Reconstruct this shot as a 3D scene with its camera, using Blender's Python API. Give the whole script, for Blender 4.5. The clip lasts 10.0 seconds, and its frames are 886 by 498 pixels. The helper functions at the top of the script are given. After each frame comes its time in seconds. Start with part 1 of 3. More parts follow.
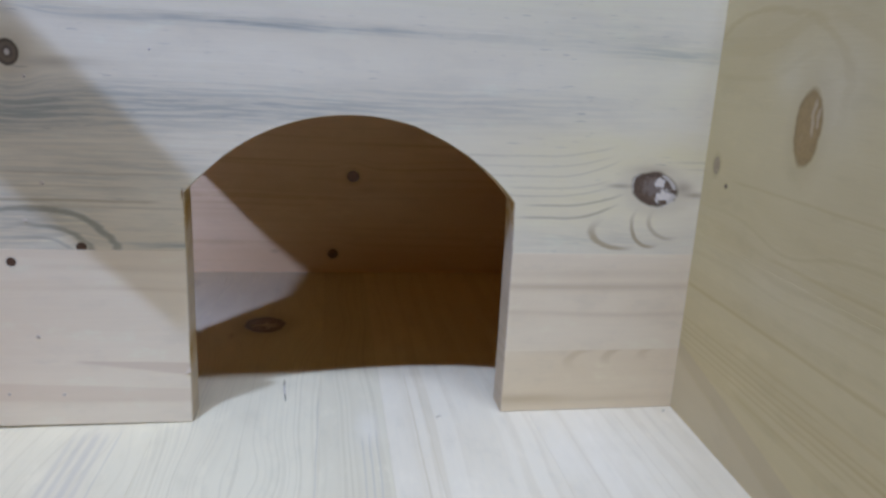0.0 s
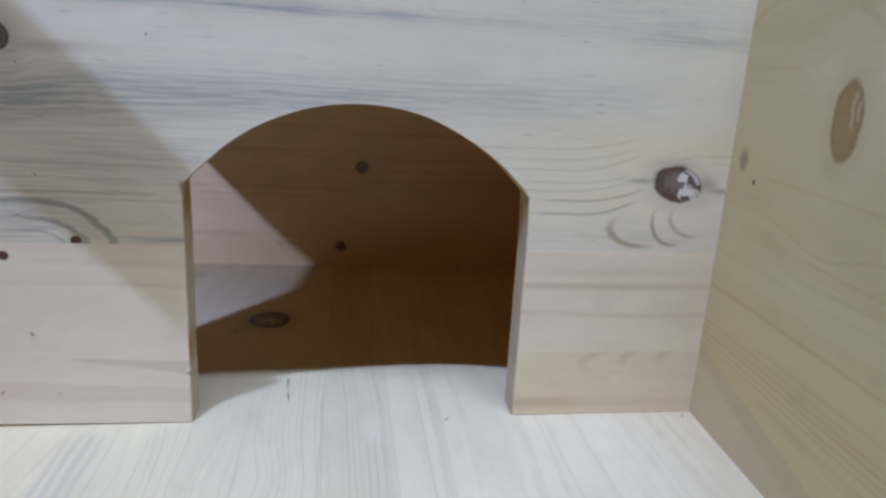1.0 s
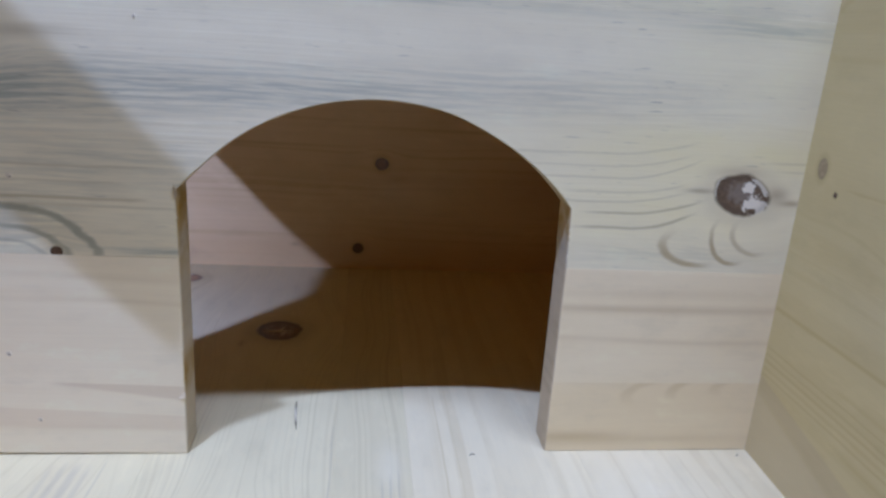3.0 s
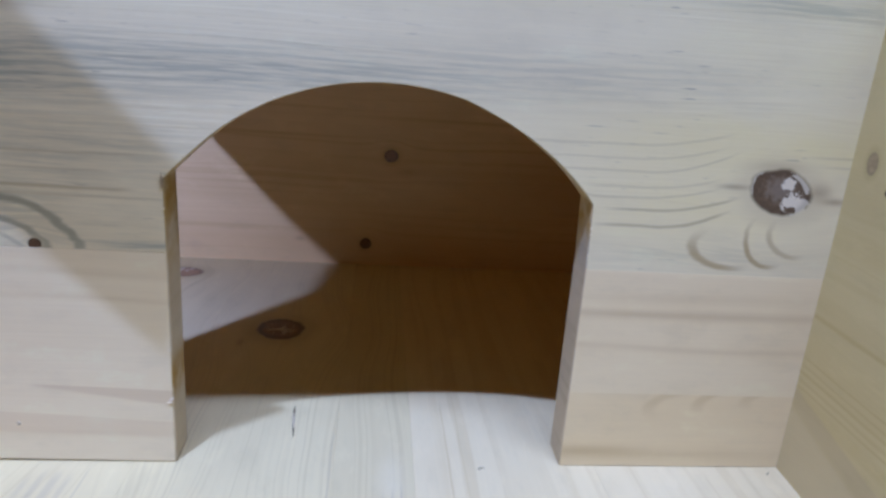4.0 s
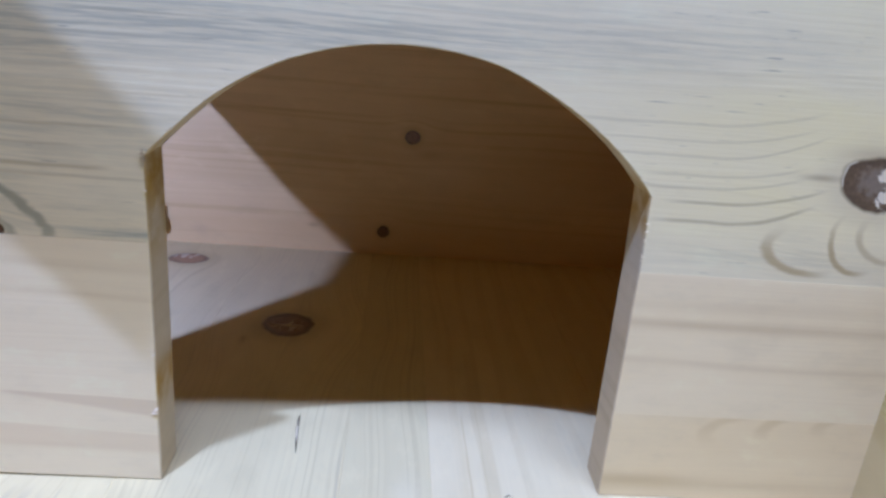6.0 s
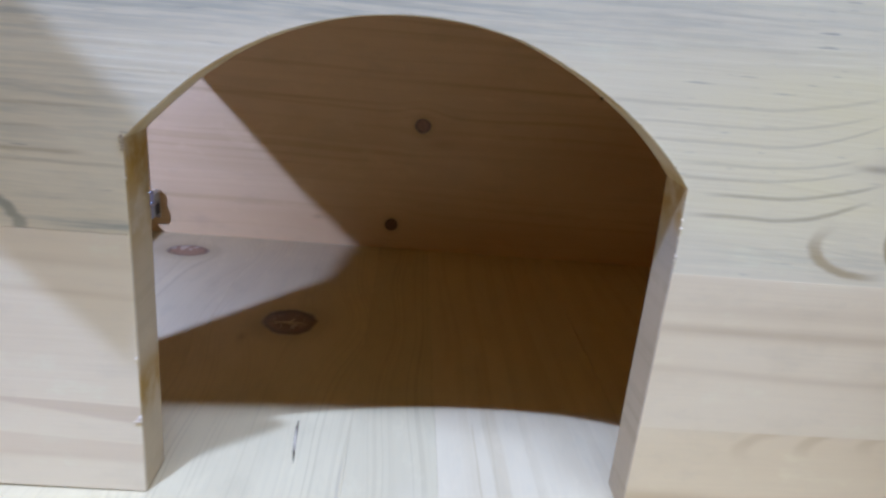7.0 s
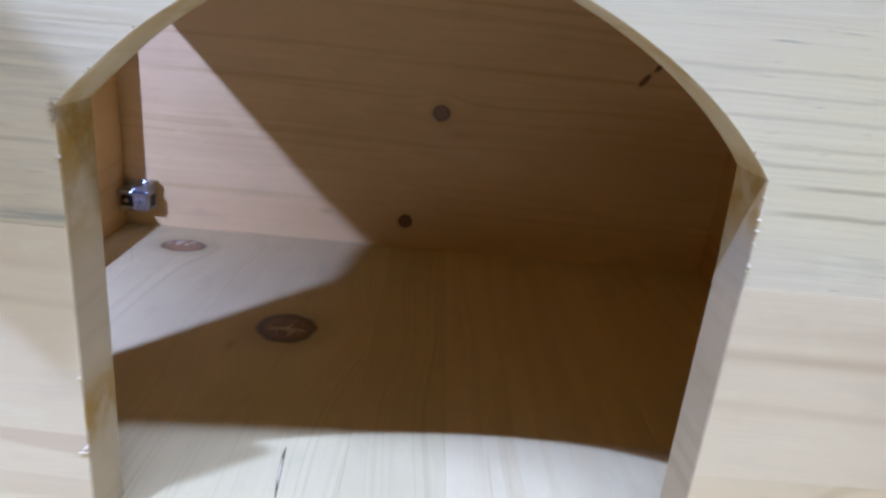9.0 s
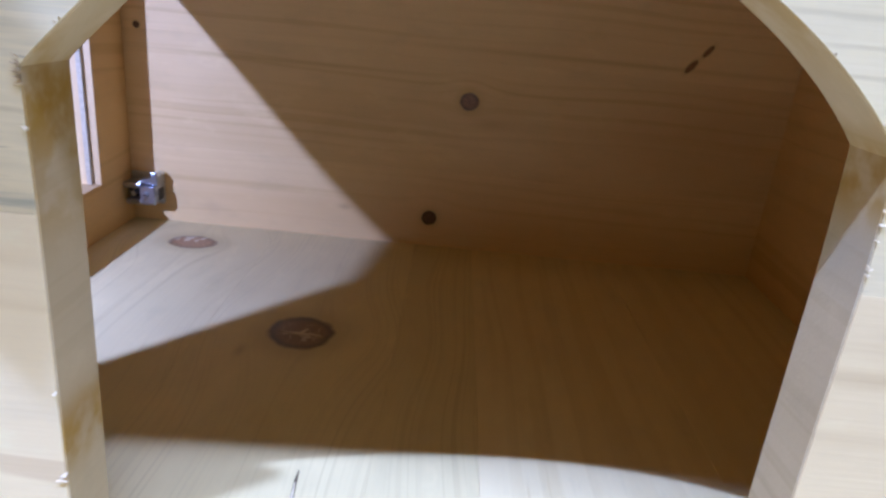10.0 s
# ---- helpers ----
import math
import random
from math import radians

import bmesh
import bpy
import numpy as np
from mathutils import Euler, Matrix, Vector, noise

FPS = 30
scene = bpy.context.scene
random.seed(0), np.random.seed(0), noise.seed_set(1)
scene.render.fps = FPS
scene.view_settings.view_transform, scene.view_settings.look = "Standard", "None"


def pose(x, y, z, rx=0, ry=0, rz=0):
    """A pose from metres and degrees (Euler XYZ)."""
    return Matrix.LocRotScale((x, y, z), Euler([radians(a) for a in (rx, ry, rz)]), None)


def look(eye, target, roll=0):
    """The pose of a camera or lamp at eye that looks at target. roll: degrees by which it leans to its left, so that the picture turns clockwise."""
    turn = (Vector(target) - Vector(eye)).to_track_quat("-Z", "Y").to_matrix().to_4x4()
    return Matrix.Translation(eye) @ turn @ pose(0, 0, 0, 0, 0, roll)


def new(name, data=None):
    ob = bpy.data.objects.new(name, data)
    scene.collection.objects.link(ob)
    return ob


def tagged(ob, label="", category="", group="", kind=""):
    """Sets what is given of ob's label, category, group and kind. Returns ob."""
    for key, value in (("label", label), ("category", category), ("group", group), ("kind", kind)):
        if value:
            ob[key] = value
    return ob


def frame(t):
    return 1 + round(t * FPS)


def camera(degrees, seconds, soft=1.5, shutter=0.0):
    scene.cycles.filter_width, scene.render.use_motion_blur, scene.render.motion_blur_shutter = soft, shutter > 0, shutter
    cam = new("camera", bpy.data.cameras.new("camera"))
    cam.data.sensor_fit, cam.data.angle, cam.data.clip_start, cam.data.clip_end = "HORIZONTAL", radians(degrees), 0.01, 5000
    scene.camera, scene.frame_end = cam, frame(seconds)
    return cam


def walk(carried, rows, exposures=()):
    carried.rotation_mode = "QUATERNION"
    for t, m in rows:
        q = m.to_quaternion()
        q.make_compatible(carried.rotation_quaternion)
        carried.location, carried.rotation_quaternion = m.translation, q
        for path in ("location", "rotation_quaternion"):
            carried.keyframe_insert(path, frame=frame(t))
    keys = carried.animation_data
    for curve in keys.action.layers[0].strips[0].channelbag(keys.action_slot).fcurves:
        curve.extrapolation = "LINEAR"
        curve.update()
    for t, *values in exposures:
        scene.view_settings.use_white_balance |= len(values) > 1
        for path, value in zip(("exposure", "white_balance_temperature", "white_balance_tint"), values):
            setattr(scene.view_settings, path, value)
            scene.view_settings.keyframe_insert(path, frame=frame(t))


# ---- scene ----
cam = camera(67.3, 10.0, soft=2.8)
PATH = [
    (0, (-0.015, -0.366, 0.209), (0.32, 1.533, -0.322), 3.2),
    (0.5, (-0.012, -0.358, 0.207), (0.305, 1.541, -0.336), 3.4),
    (1, (-0.012, -0.348, 0.208), (0.292, 1.547, -0.355), 3.5),
    (1.5, (-0.012, -0.337, 0.207), (0.277, 1.557, -0.366), 3.6),
    (2, (-0.01, -0.326, 0.209), (0.26, 1.568, -0.375), 3.7),
    (2.5, (-0.011, -0.314, 0.209), (0.249, 1.58, -0.381), 3.8),
    (4, (-0.005, -0.277, 0.201), (0.203, 1.615, -0.411), 4.4),
    (4.5, (-0.005, -0.266, 0.199), (0.191, 1.624, -0.423), 4.7),
    (5, (-0.006, -0.255, 0.197), (0.177, 1.632, -0.44), 4.9),
    (5.5, (-0.005, -0.245, 0.194), (0.163, 1.64, -0.452), 5.0),
    (7, (-0.003, -0.211, 0.184), (0.123, 1.666, -0.497), 5.4),
    (7.5, (-0.001, -0.2, 0.18), (0.109, 1.676, -0.506), 5.5),
    (8, (0.001, -0.189, 0.176), (0.099, 1.686, -0.513), 5.6),
    (8.5, (0.002, -0.179, 0.173), (0.086, 1.696, -0.52), 5.5),
    (9, (0.003, -0.168, 0.17), (0.061, 1.708, -0.523), 5.7),
    (9.5, (0.0, -0.153, 0.165), (0.043, 1.724, -0.526), 5.5),
    (10, (-0.003, -0.138, 0.157), (0.008, 1.737, -0.538), 5.7),
]
walk(cam, [(t, look(eye, target, roll)) for t, eye, target, roll in PATH],
     [(0, -0.06), (2.5, -0.05), (4.0, 0.04), (5.5, 0.19), (7.0, 0.31), (8.5, 0.45), (9.0, 0.48), (9.5, 0.56), (10.0, 0.77)])

# ---- world and lights ----
world = bpy.data.worlds.new("room_light")
world.use_nodes = True
scene.world = world
world.node_tree.nodes["Background"].inputs[0].default_value = (1.50, 0.92, 0.40, 1)
world.node_tree.nodes["Background"].inputs[1].default_value = 0.046


def lamp(name, place, target, watts, size, colour):
    data = bpy.data.lights.new(name, "AREA")
    data.shape, data.size, data.energy, data.color = "DISK", size, watts, colour
    ob = new(name, data)
    ob.matrix_world = look(place, target)
    return ob


LAMP_LEFT = (-0.345, -0.496, 1.48)
LAMP_RIGHT = (0.329, -0.431, 1.48)
COOL = (0.71, 0.985, 1.93)
MILD = (0.755, 0.985, 1.76)
lamp("ceiling_lamp_left", LAMP_LEFT, (0, -0.05, 0), 10.4, 0.018, COOL)
lamp("ceiling_lamp_right", LAMP_RIGHT, (0, -0.05, 0), 0.8, 0.05, MILD)
tube = lamp("ceiling_tube", (0.11, -0.462, 1.48), (0.087, -0.05, 0), 12.2, 1.35, MILD)
tube.data.shape, tube.data.size_y = "RECTANGLE", 0.04
# daylight that falls through the cut-out in the left side panel
WINDOW_LIGHT = (-0.280, 0.070, 0.130)
lamp("window_light", WINDOW_LIGHT, (-0.10, 0.24, 0.02), 0.325, 0.004, (0.70, 0.92, 1.98))


# ---- materials ----
def shader(name):
    mat = bpy.data.materials.new(name)
    mat.use_nodes = True
    nt = mat.node_tree
    return mat, nt, nt.nodes["Principled BSDF"]


class Nodes:
    """Short-hand for building node graphs."""

    def __init__(self, nt):
        self.nt = nt

    def link(self, value, socket):
        if isinstance(value, bpy.types.NodeSocket):
            self.nt.links.new(value, socket)
        else:
            socket.default_value = value

    def m(self, op, a, b=0.0, c=0.0):
        n = self.nt.nodes.new("ShaderNodeMath")
        n.operation = op
        self.link(a, n.inputs[0])
        self.link(b, n.inputs[1])
        self.link(c, n.inputs[2])
        return n.outputs[0]

    def vec(self, x, y, z):
        n = self.nt.nodes.new("ShaderNodeCombineXYZ")
        for v, s in zip((x, y, z), n.inputs):
            self.link(v, s)
        return n.outputs[0]

    def noise(self, vector, scale=1.0, detail=2.0, rough=0.5):
        n = self.nt.nodes.new("ShaderNodeTexNoise")
        self.link(vector, n.inputs["Vector"])
        n.inputs["Scale"].default_value, n.inputs["Detail"].default_value, n.inputs["Roughness"].default_value = scale, detail, rough
        return n.outputs["Fac"]

    def step(self, value, lo, hi, out_lo=0.0, out_hi=1.0):
        n = self.nt.nodes.new("ShaderNodeMapRange")
        n.interpolation_type = "SMOOTHSTEP"
        self.link(value, n.inputs[0])
        for i, v in enumerate((lo, hi, out_lo, out_hi)):
            n.inputs[i + 1].default_value = v
        return n.outputs[0]

    def mix(self, fac, a, b, blend="MIX"):
        n = self.nt.nodes.new("ShaderNodeMix")
        n.data_type, n.blend_type = "RGBA", blend
        self.link(fac, n.inputs[0])
        for v, s in ((a, n.inputs[6]), (b, n.inputs[7])):
            if isinstance(v, tuple):
                s.default_value = (*v, 1) if len(v) == 3 else v
            else:
                self.link(v, s)
        return n.outputs[2]


AX = {"x": 0, "y": 1, "z": 2}


def pine(name, along, across, light, late, seed=0.0, rings=95.0, amount=0.55, warp=0.016, knots=(), stains=(), streaks=(), dashes=0.0, rough=0.55, arcs=(), ink=None, burn=(), sweeps=(), wedges=(), tints=()):
    """Knotty softwood. along, across: the axes of the grain in the board's face. knots: (along, across, half length,
    half height, look).
    stains: blue-grey patches (along, across, half length, half height, strength). tints: the same with a colour.
    wedges: flame-shaped colour between two slanting lines (from, to, low, slope, high, slope, softness, strength,
    colour)."""
    mat, nt, bsdf = shader(name)
    g = Nodes(nt)
    tc = nt.nodes.new("ShaderNodeTexCoord")
    sep = nt.nodes.new("ShaderNodeSeparateXYZ")
    nt.links.new(tc.outputs["Object"], sep.inputs[0])
    info = nt.nodes.new("ShaderNodeObjectInfo")
    u, v = sep.outputs[AX[along]], sep.outputs[AX[across]]
    w = sep.outputs[({0, 1, 2} - {AX[along], AX[across]}).pop()]
    rnd = info.outputs["Random"]
    shift = g.m("MULTIPLY_ADD", rnd, 7.0, seed)
    # the grain runs round each knot
    flow = g.m("MULTIPLY_ADD", g.m("SUBTRACT", g.noise(g.vec(g.m("MULTIPLY", u, 5.0), g.m("MULTIPLY", v, 13.0), g.m("MULTIPLY_ADD", w, 9.0, shift)), 1.0, 1.5), 0.5), warp, v)
    wob = g.noise(g.vec(u, v, w), 110.0, 2.5)
    fine = g.noise(g.vec(u, v, w), 520.0, 3.0)
    masks = []
    for ku, kv, ru, rv, kind in knots:
        du, dv = g.m("SUBTRACT", u, ku), g.m("SUBTRACT", v, kv)
        nu, nv = g.m("DIVIDE", du, ru), g.m("DIVIDE", dv, rv)
        if kind in ("filled", "slit"):
            c, d = (0.966, -0.259) if kind == "filled" else (0.62, 0.785)
            tu = g.m("MULTIPLY_ADD", du, c, g.m("MULTIPLY", dv, d))
            tv = g.m("MULTIPLY_ADD", du, -d, g.m("MULTIPLY", dv, c))
            nu, nv = g.m("DIVIDE", tu, ru), g.m("DIVIDE", tv, rv)
        r2 = g.m("ADD", g.m("MULTIPLY", nu, nu), g.m("MULTIPLY", nv, nv))
        far = g.m("ADD", g.m("POWER", g.m("ABSOLUTE", g.m("DIVIDE", du, ru * 2.6)), 2.0), g.m("POWER", g.m("ABSOLUTE", g.m("DIVIDE", dv, rv * 2.6)), 2.0))
        pull = g.m("EXPONENT", g.m("MULTIPLY", far, -1.0))
        flow = g.m("SUBTRACT", flow, g.m("MULTIPLY", g.m("MULTIPLY", dv, pull), 0.8))
        radius = g.m("MULTIPLY_ADD", g.m("SUBTRACT", wob, 0.5), 0.3 if rv > 0.004 else 0.15, g.m("SQRT", r2))
        if kind != "swirl":
            masks.append((radius, (nu, nv), kind))
    grain = g.noise(g.vec(g.m("MULTIPLY_ADD", u, 1.3, shift), g.m("MULTIPLY", flow, rings), shift), 1.0, 2.5, 0.62)
    wave = g.m("SINE", g.m("MULTIPLY_ADD", grain, 16.0, g.m("MULTIPLY", flow, rings * 6.5)))
    latewood = g.m("MULTIPLY", g.step(wave, 0.1, 1.0), g.step(g.noise(g.vec(g.m("MULTIPLY_ADD", u, 2.2, shift), g.m("MULTIPLY", flow, rings * 0.42), shift), 1.0, 1.0), 0.36, 0.68, 0.05, 1.0))
    fibre = g.noise(g.vec(g.m("MULTIPLY", u, 22.0), g.m("MULTIPLY", v, 800.0), g.m("MULTIPLY", w, 800.0)), 1.0, 2.0)
    cloud = g.noise(g.vec(g.m("MULTIPLY_ADD", u, 6.0, shift), g.m("MULTIPLY", flow, 24.0), w), 1.0, 3.0)
    col = g.mix(g.m("MULTIPLY", latewood, amount), light, late)
    col = g.mix(g.step(cloud, 0.42, 0.7, 0.0, 0.4), col, tuple(0.55 * a + 0.45 * b for a, b in zip(light, late)))
    col = g.mix(g.step(fibre, 0.25, 0.75, 0.04, 0.0), col, tuple(0.45 * c for c in late))
    col = g.mix(g.step(rnd, 0.0, 1.0, 0.0, 0.16), col, tuple(0.8 * c for c in late))
    blotch = g.noise(g.vec(g.m("MULTIPLY_ADD", u, 26.0, shift), g.m("MULTIPLY", v, 60.0), g.m("MULTIPLY", w, 60.0)), 1.0, 5.0, 0.65)
    col = g.mix(g.step(blotch, 0.5, 0.72, 0.0, 0.20), col, tuple(0.62 * c for c in light))
    col = g.mix(g.step(blotch, 0.28, 0.46, 0.35, 0.0), col, tuple(min(0.9, 1.12 * c) for c in light))
    for su, sv, lu, lv, strength in stains:
        du, dv = g.m("DIVIDE", g.m("SUBTRACT", u, su), lu), g.m("DIVIDE", g.m("SUBTRACT", v, sv), lv)
        blob = g.m("EXPONENT", g.m("MULTIPLY", g.m("ADD", g.m("MULTIPLY", du, du), g.m("MULTIPLY", dv, dv)), -1.0))
        streak = g.step(g.noise(g.vec(g.m("MULTIPLY_ADD", u, 24.0, shift), g.m("MULTIPLY", flow, 520.0), w), 1.0, 3.0, 0.7), 0.40, 0.62, 0.38, 1.15)
        col = g.mix(g.m("MULTIPLY", g.m("MULTIPLY", blob, streak), strength), col, (0.335, 0.345, 0.275))
    for su, sv, lu, lv, strength in streaks:
        du, dv = g.m("DIVIDE", g.m("SUBTRACT", u, su), lu), g.m("DIVIDE", g.m("SUBTRACT", flow, sv), lv)
        blob = g.m("EXPONENT", g.m("MULTIPLY", g.m("ADD", g.m("MULTIPLY", du, du), g.m("MULTIPLY", dv, dv)), -1.0))
        col = g.mix(g.m("MULTIPLY", blob, g.step(cloud, 0.3, 0.7, 0.5 * strength, strength)), col, tuple(0.85 * c for c in late))
    for tu, tv, lu, lv, strength, colour in tints:
        du, dv = g.m("DIVIDE", g.m("SUBTRACT", u, tu), lu), g.m("DIVIDE", g.m("SUBTRACT", v, tv), lv)
        blob = g.m("EXPONENT", g.m("MULTIPLY", g.m("ADD", g.m("MULTIPLY", du, du), g.m("MULTIPLY", dv, dv)), -1.0))
        col = g.mix(g.m("MULTIPLY", blob, g.step(blotch, 0.3, 0.62, strength, 0.65 * strength)), col, colour)
    for u0, u1, low, low_slope, high, high_slope, blur, strength, colour in wedges:
        wav = g.m("MULTIPLY_ADD", g.m("SUBTRACT", cloud, 0.5), 0.004, v)
        above = g.step(g.m("SUBTRACT", wav, g.m("MULTIPLY_ADD", u, low_slope, low)), -blur, blur)
        below = g.step(g.m("SUBTRACT", g.m("MULTIPLY_ADD", u, high_slope, high), wav), -0.25 * blur, 0.25 * blur)
        ends = g.m("MULTIPLY", g.step(u, u0, u0 + 0.012), g.step(u, u1 - 0.004, u1, 1.0, 0.0))
        col = g.mix(g.m("MULTIPLY", g.m("MULTIPLY", above, below), g.m("MULTIPLY", ends, strength)), col, colour)
    for cu, cv, lu, lv, su, sv, width, strength, *own in arcs:
        du, dv = g.m("DIVIDE", g.m("SUBTRACT", u, cu), lu), g.m("DIVIDE", g.m("SUBTRACT", v, cv), lv)
        rad = g.m("SQRT", g.m("ADD", g.m("MULTIPLY", du, du), g.m("MULTIPLY", dv, dv)))
        rad = g.m("MULTIPLY_ADD", g.m("SUBTRACT", blotch, 0.5), 0.28, rad)
        arc = g.step(g.m("ABSOLUTE", g.m("SUBTRACT", rad, 1.0)), 0.2 * width, width, 1.0, 0.0)
        keep = g.m("MULTIPLY", g.step(g.m("MULTIPLY", du, su), -0.45, 0.3), g.step(g.m("MULTIPLY", dv, sv), -0.75, 0.5))
        col = g.mix(g.m("MULTIPLY", g.m("MULTIPLY", arc, keep), strength), col, own[0] if own else ink or tuple(0.62 * c for c in late))
    for su, bend, eu, v0, curl, width, strength in sweeps:
        run = g.m("MAXIMUM", g.m("SUBTRACT", u, bend), 0.0)
        line = g.m("MULTIPLY_ADD", g.m("MULTIPLY", run, run), curl, v0)
        off = g.m("MULTIPLY_ADD", g.m("SUBTRACT", blotch, 0.5), 0.0022, g.m("SUBTRACT", v, line))
        band = g.step(g.m("ABSOLUTE", off), 0.15 * width, width, 1.0, 0.0)
        ends = g.m("MULTIPLY", g.step(u, su, su + 0.016), g.step(u, eu - 0.012, eu, 1.0, 0.0))
        col = g.mix(g.m("MULTIPLY", g.m("MULTIPLY", band, ends), g.step(cloud, 0.3, 0.6, 0.6 * strength, strength)), col, ink or tuple(0.8 * c for c in late))
    if dashes:
        dash = g.step(g.noise(g.vec(g.m("MULTIPLY", u, 75.0), g.m("MULTIPLY", v, 950.0), w), 1.0, 1.5), 0.66, 0.76)
        dash = g.m("MULTIPLY", dash, g.step(g.noise(g.vec(g.m("MULTIPLY", u, 9.0), g.m("MULTIPLY", v, 45.0), shift), 1.0, 2.0), 0.42, 0.62))
        col = g.mix(g.m("MULTIPLY", dash, dashes), col, (0.20, 0.19, 0.16))
    gloss = None
    for radius, nu_nv, kind in masks:
        inside = g.step(radius, 0.86, 1.06, 1.0, 0.0)
        halo = g.step(radius, 0.9, 2.6 if kind == "grey" else 1.9, {"pin": 0.35, "grey": 0.0, "amber": 0.25}.get(kind, 0.55), 0.0)
        rim = g.m("MULTIPLY", inside, g.step(radius, 0.62, 0.92))
        core = {"filled": (0.120, 0.080, 0.050), "amber": (0.32, 0.215, 0.085), "brown": (0.22, 0.115, 0.055), "bark": (0.15, 0.08, 0.04), "pin": (0.09, 0.05, 0.03), "soft": (0.29, 0.215, 0.13), "grey": (0.11, 0.085, 0.06), "cracked": (0.20, 0.12, 0.065), "pale": (0.32, 0.18, 0.10), "slit": (0.22, 0.105, 0.05)}[kind]
        col = g.mix(halo, col, tuple(0.72 * a * b ** 0.15 for a, b in zip(light, (0.8, 0.62, 0.4))))
        gloss = inside if gloss is None else g.m("MAXIMUM", gloss, inside)
        heart = g.mix(g.step(fine, 0.35, 0.65, 0.0, {"amber": 0.12, "cracked": 0.12}.get(kind, 0.32)), core, tuple(min(1, 2.1 * c) for c in core))
        if kind == "pale":
            side = g.m("MULTIPLY_ADD", nu_nv[0], 0.26, g.m("MULTIPLY", nu_nv[1], -0.16))
            flakes = g.step(g.m("ADD", g.noise(g.vec(u, v, w), 170.0, 2.5), side), 0.66, 0.685)
            heart = g.mix(flakes, heart, (0.66, 0.57, 0.43))
            chalk = g.m("MULTIPLY", g.m("MULTIPLY", g.step(radius, 0.80, 0.90), g.step(radius, 0.94, 1.04, 1.0, 0.0)), g.step(fine, 0.50, 0.58))
            heart = g.mix(chalk, heart, (0.70, 0.62, 0.47))
        if kind == "filled":
            rag = g.m("MULTIPLY", g.m("SUBTRACT", g.noise(g.vec(u, v, w), 430.0, 4.0, 0.6), 0.5), 2.2)

            def island(cu, cv, lu, lv, edge=0.06):
                du, dv = g.m("DIVIDE", g.m("SUBTRACT", nu_nv[0], cu), lu), g.m("DIVIDE", g.m("SUBTRACT", nu_nv[1], cv), lv)
                rad = g.m("ADD", g.m("SQRT", g.m("ADD", g.m("MULTIPLY", du, du), g.m("MULTIPLY", dv, dv))), rag)
                return g.step(rad, 1.0 - edge, 1.0 + edge, 1.0, 0.0)

            heart = g.mix(g.m("MULTIPLY", island(-0.05, 0.1, 0.42, 0.5, 0.4), 0.5), heart, (0.30, 0.25, 0.20))
            chip = g.m("MAXIMUM", island(0.56, -0.28, 0.42, 0.44), island(0.10, 0.42, 0.20, 0.26))
            chip = g.m("MAXIMUM", chip, g.m("MULTIPLY", island(0.45, 0.62, 0.42, 0.42), g.m("MULTIPLY", g.step(radius, 0.74, 0.80), g.step(radius, 0.90, 0.95, 1.0, 0.0))))
            chip = g.m("MAXIMUM", chip, g.m("MULTIPLY", island(-0.9, 0.05, 0.3, 0.5), g.m("MULTIPLY", g.step(radius, 0.89, 0.91), g.step(radius, 0.93, 0.96, 1.0, 0.0))))
            chip = g.m("MULTIPLY", chip, g.m("SUBTRACT", 1.0, island(0.50, -0.55, 0.20, 0.14)))
            heart = g.mix(chip, heart, (0.76, 0.68, 0.54))
        if kind == "amber":
            heart = g.mix(g.step(g.noise(g.vec(g.m("MULTIPLY", u, 330.0), g.m("MULTIPLY", v, 40.0), w), 1.0, 2.0), 0.58, 0.74, 0.0, 0.35), heart, (0.56, 0.44, 0.26))
            # gloss highlights painted into the knot's colour as two pale lines
            for lean, reach in ((0.30, 0.55), (0.62, 0.30)):
                glint = g.m("ABSOLUTE", g.m("SUBTRACT", g.m("MULTIPLY_ADD", g.m("SUBTRACT", wob, 0.5), 0.5, nu_nv[0]), -lean))
                heart = g.mix(g.m("MULTIPLY", g.step(glint, 0.03, 0.14, 0.45, 0.0), g.step(g.m("ABSOLUTE", g.m("SUBTRACT", nu_nv[1], 0.25)), 0.6 * reach, reach, 1.0, 0.0)), heart, (0.62, 0.52, 0.36))
        if kind == "grey":
            heart = g.mix(g.step(radius, 0.30, 0.62, 0.0, 0.45), heart, (0.26, 0.20, 0.12))
            heart = g.mix(g.step(radius, 0.16, 0.28, 0.9, 0.0), heart, (0.62, 0.55, 0.42))
        if kind == "cracked":
            vein = g.m("ABSOLUTE", g.m("SUBTRACT", g.noise(g.vec(u, v, w), 95.0, 2.0), 0.5))
            heart = g.mix(g.m("MULTIPLY", g.step(vein, 0.006, 0.02, 1.0, 0.0), g.step(radius, 0.5, 0.75, 1.0, 0.0)), heart, (0.50, 0.40, 0.27))
        heart = g.mix(g.m("MULTIPLY", rim, {"amber": 0.2, "soft": 0.25, "filled": 0.3}.get(kind, 0.75)), heart, tuple(0.35 * c for c in core))
        col = g.mix(inside if kind != "soft" else g.m("MULTIPLY", inside, 0.85), col, heart)
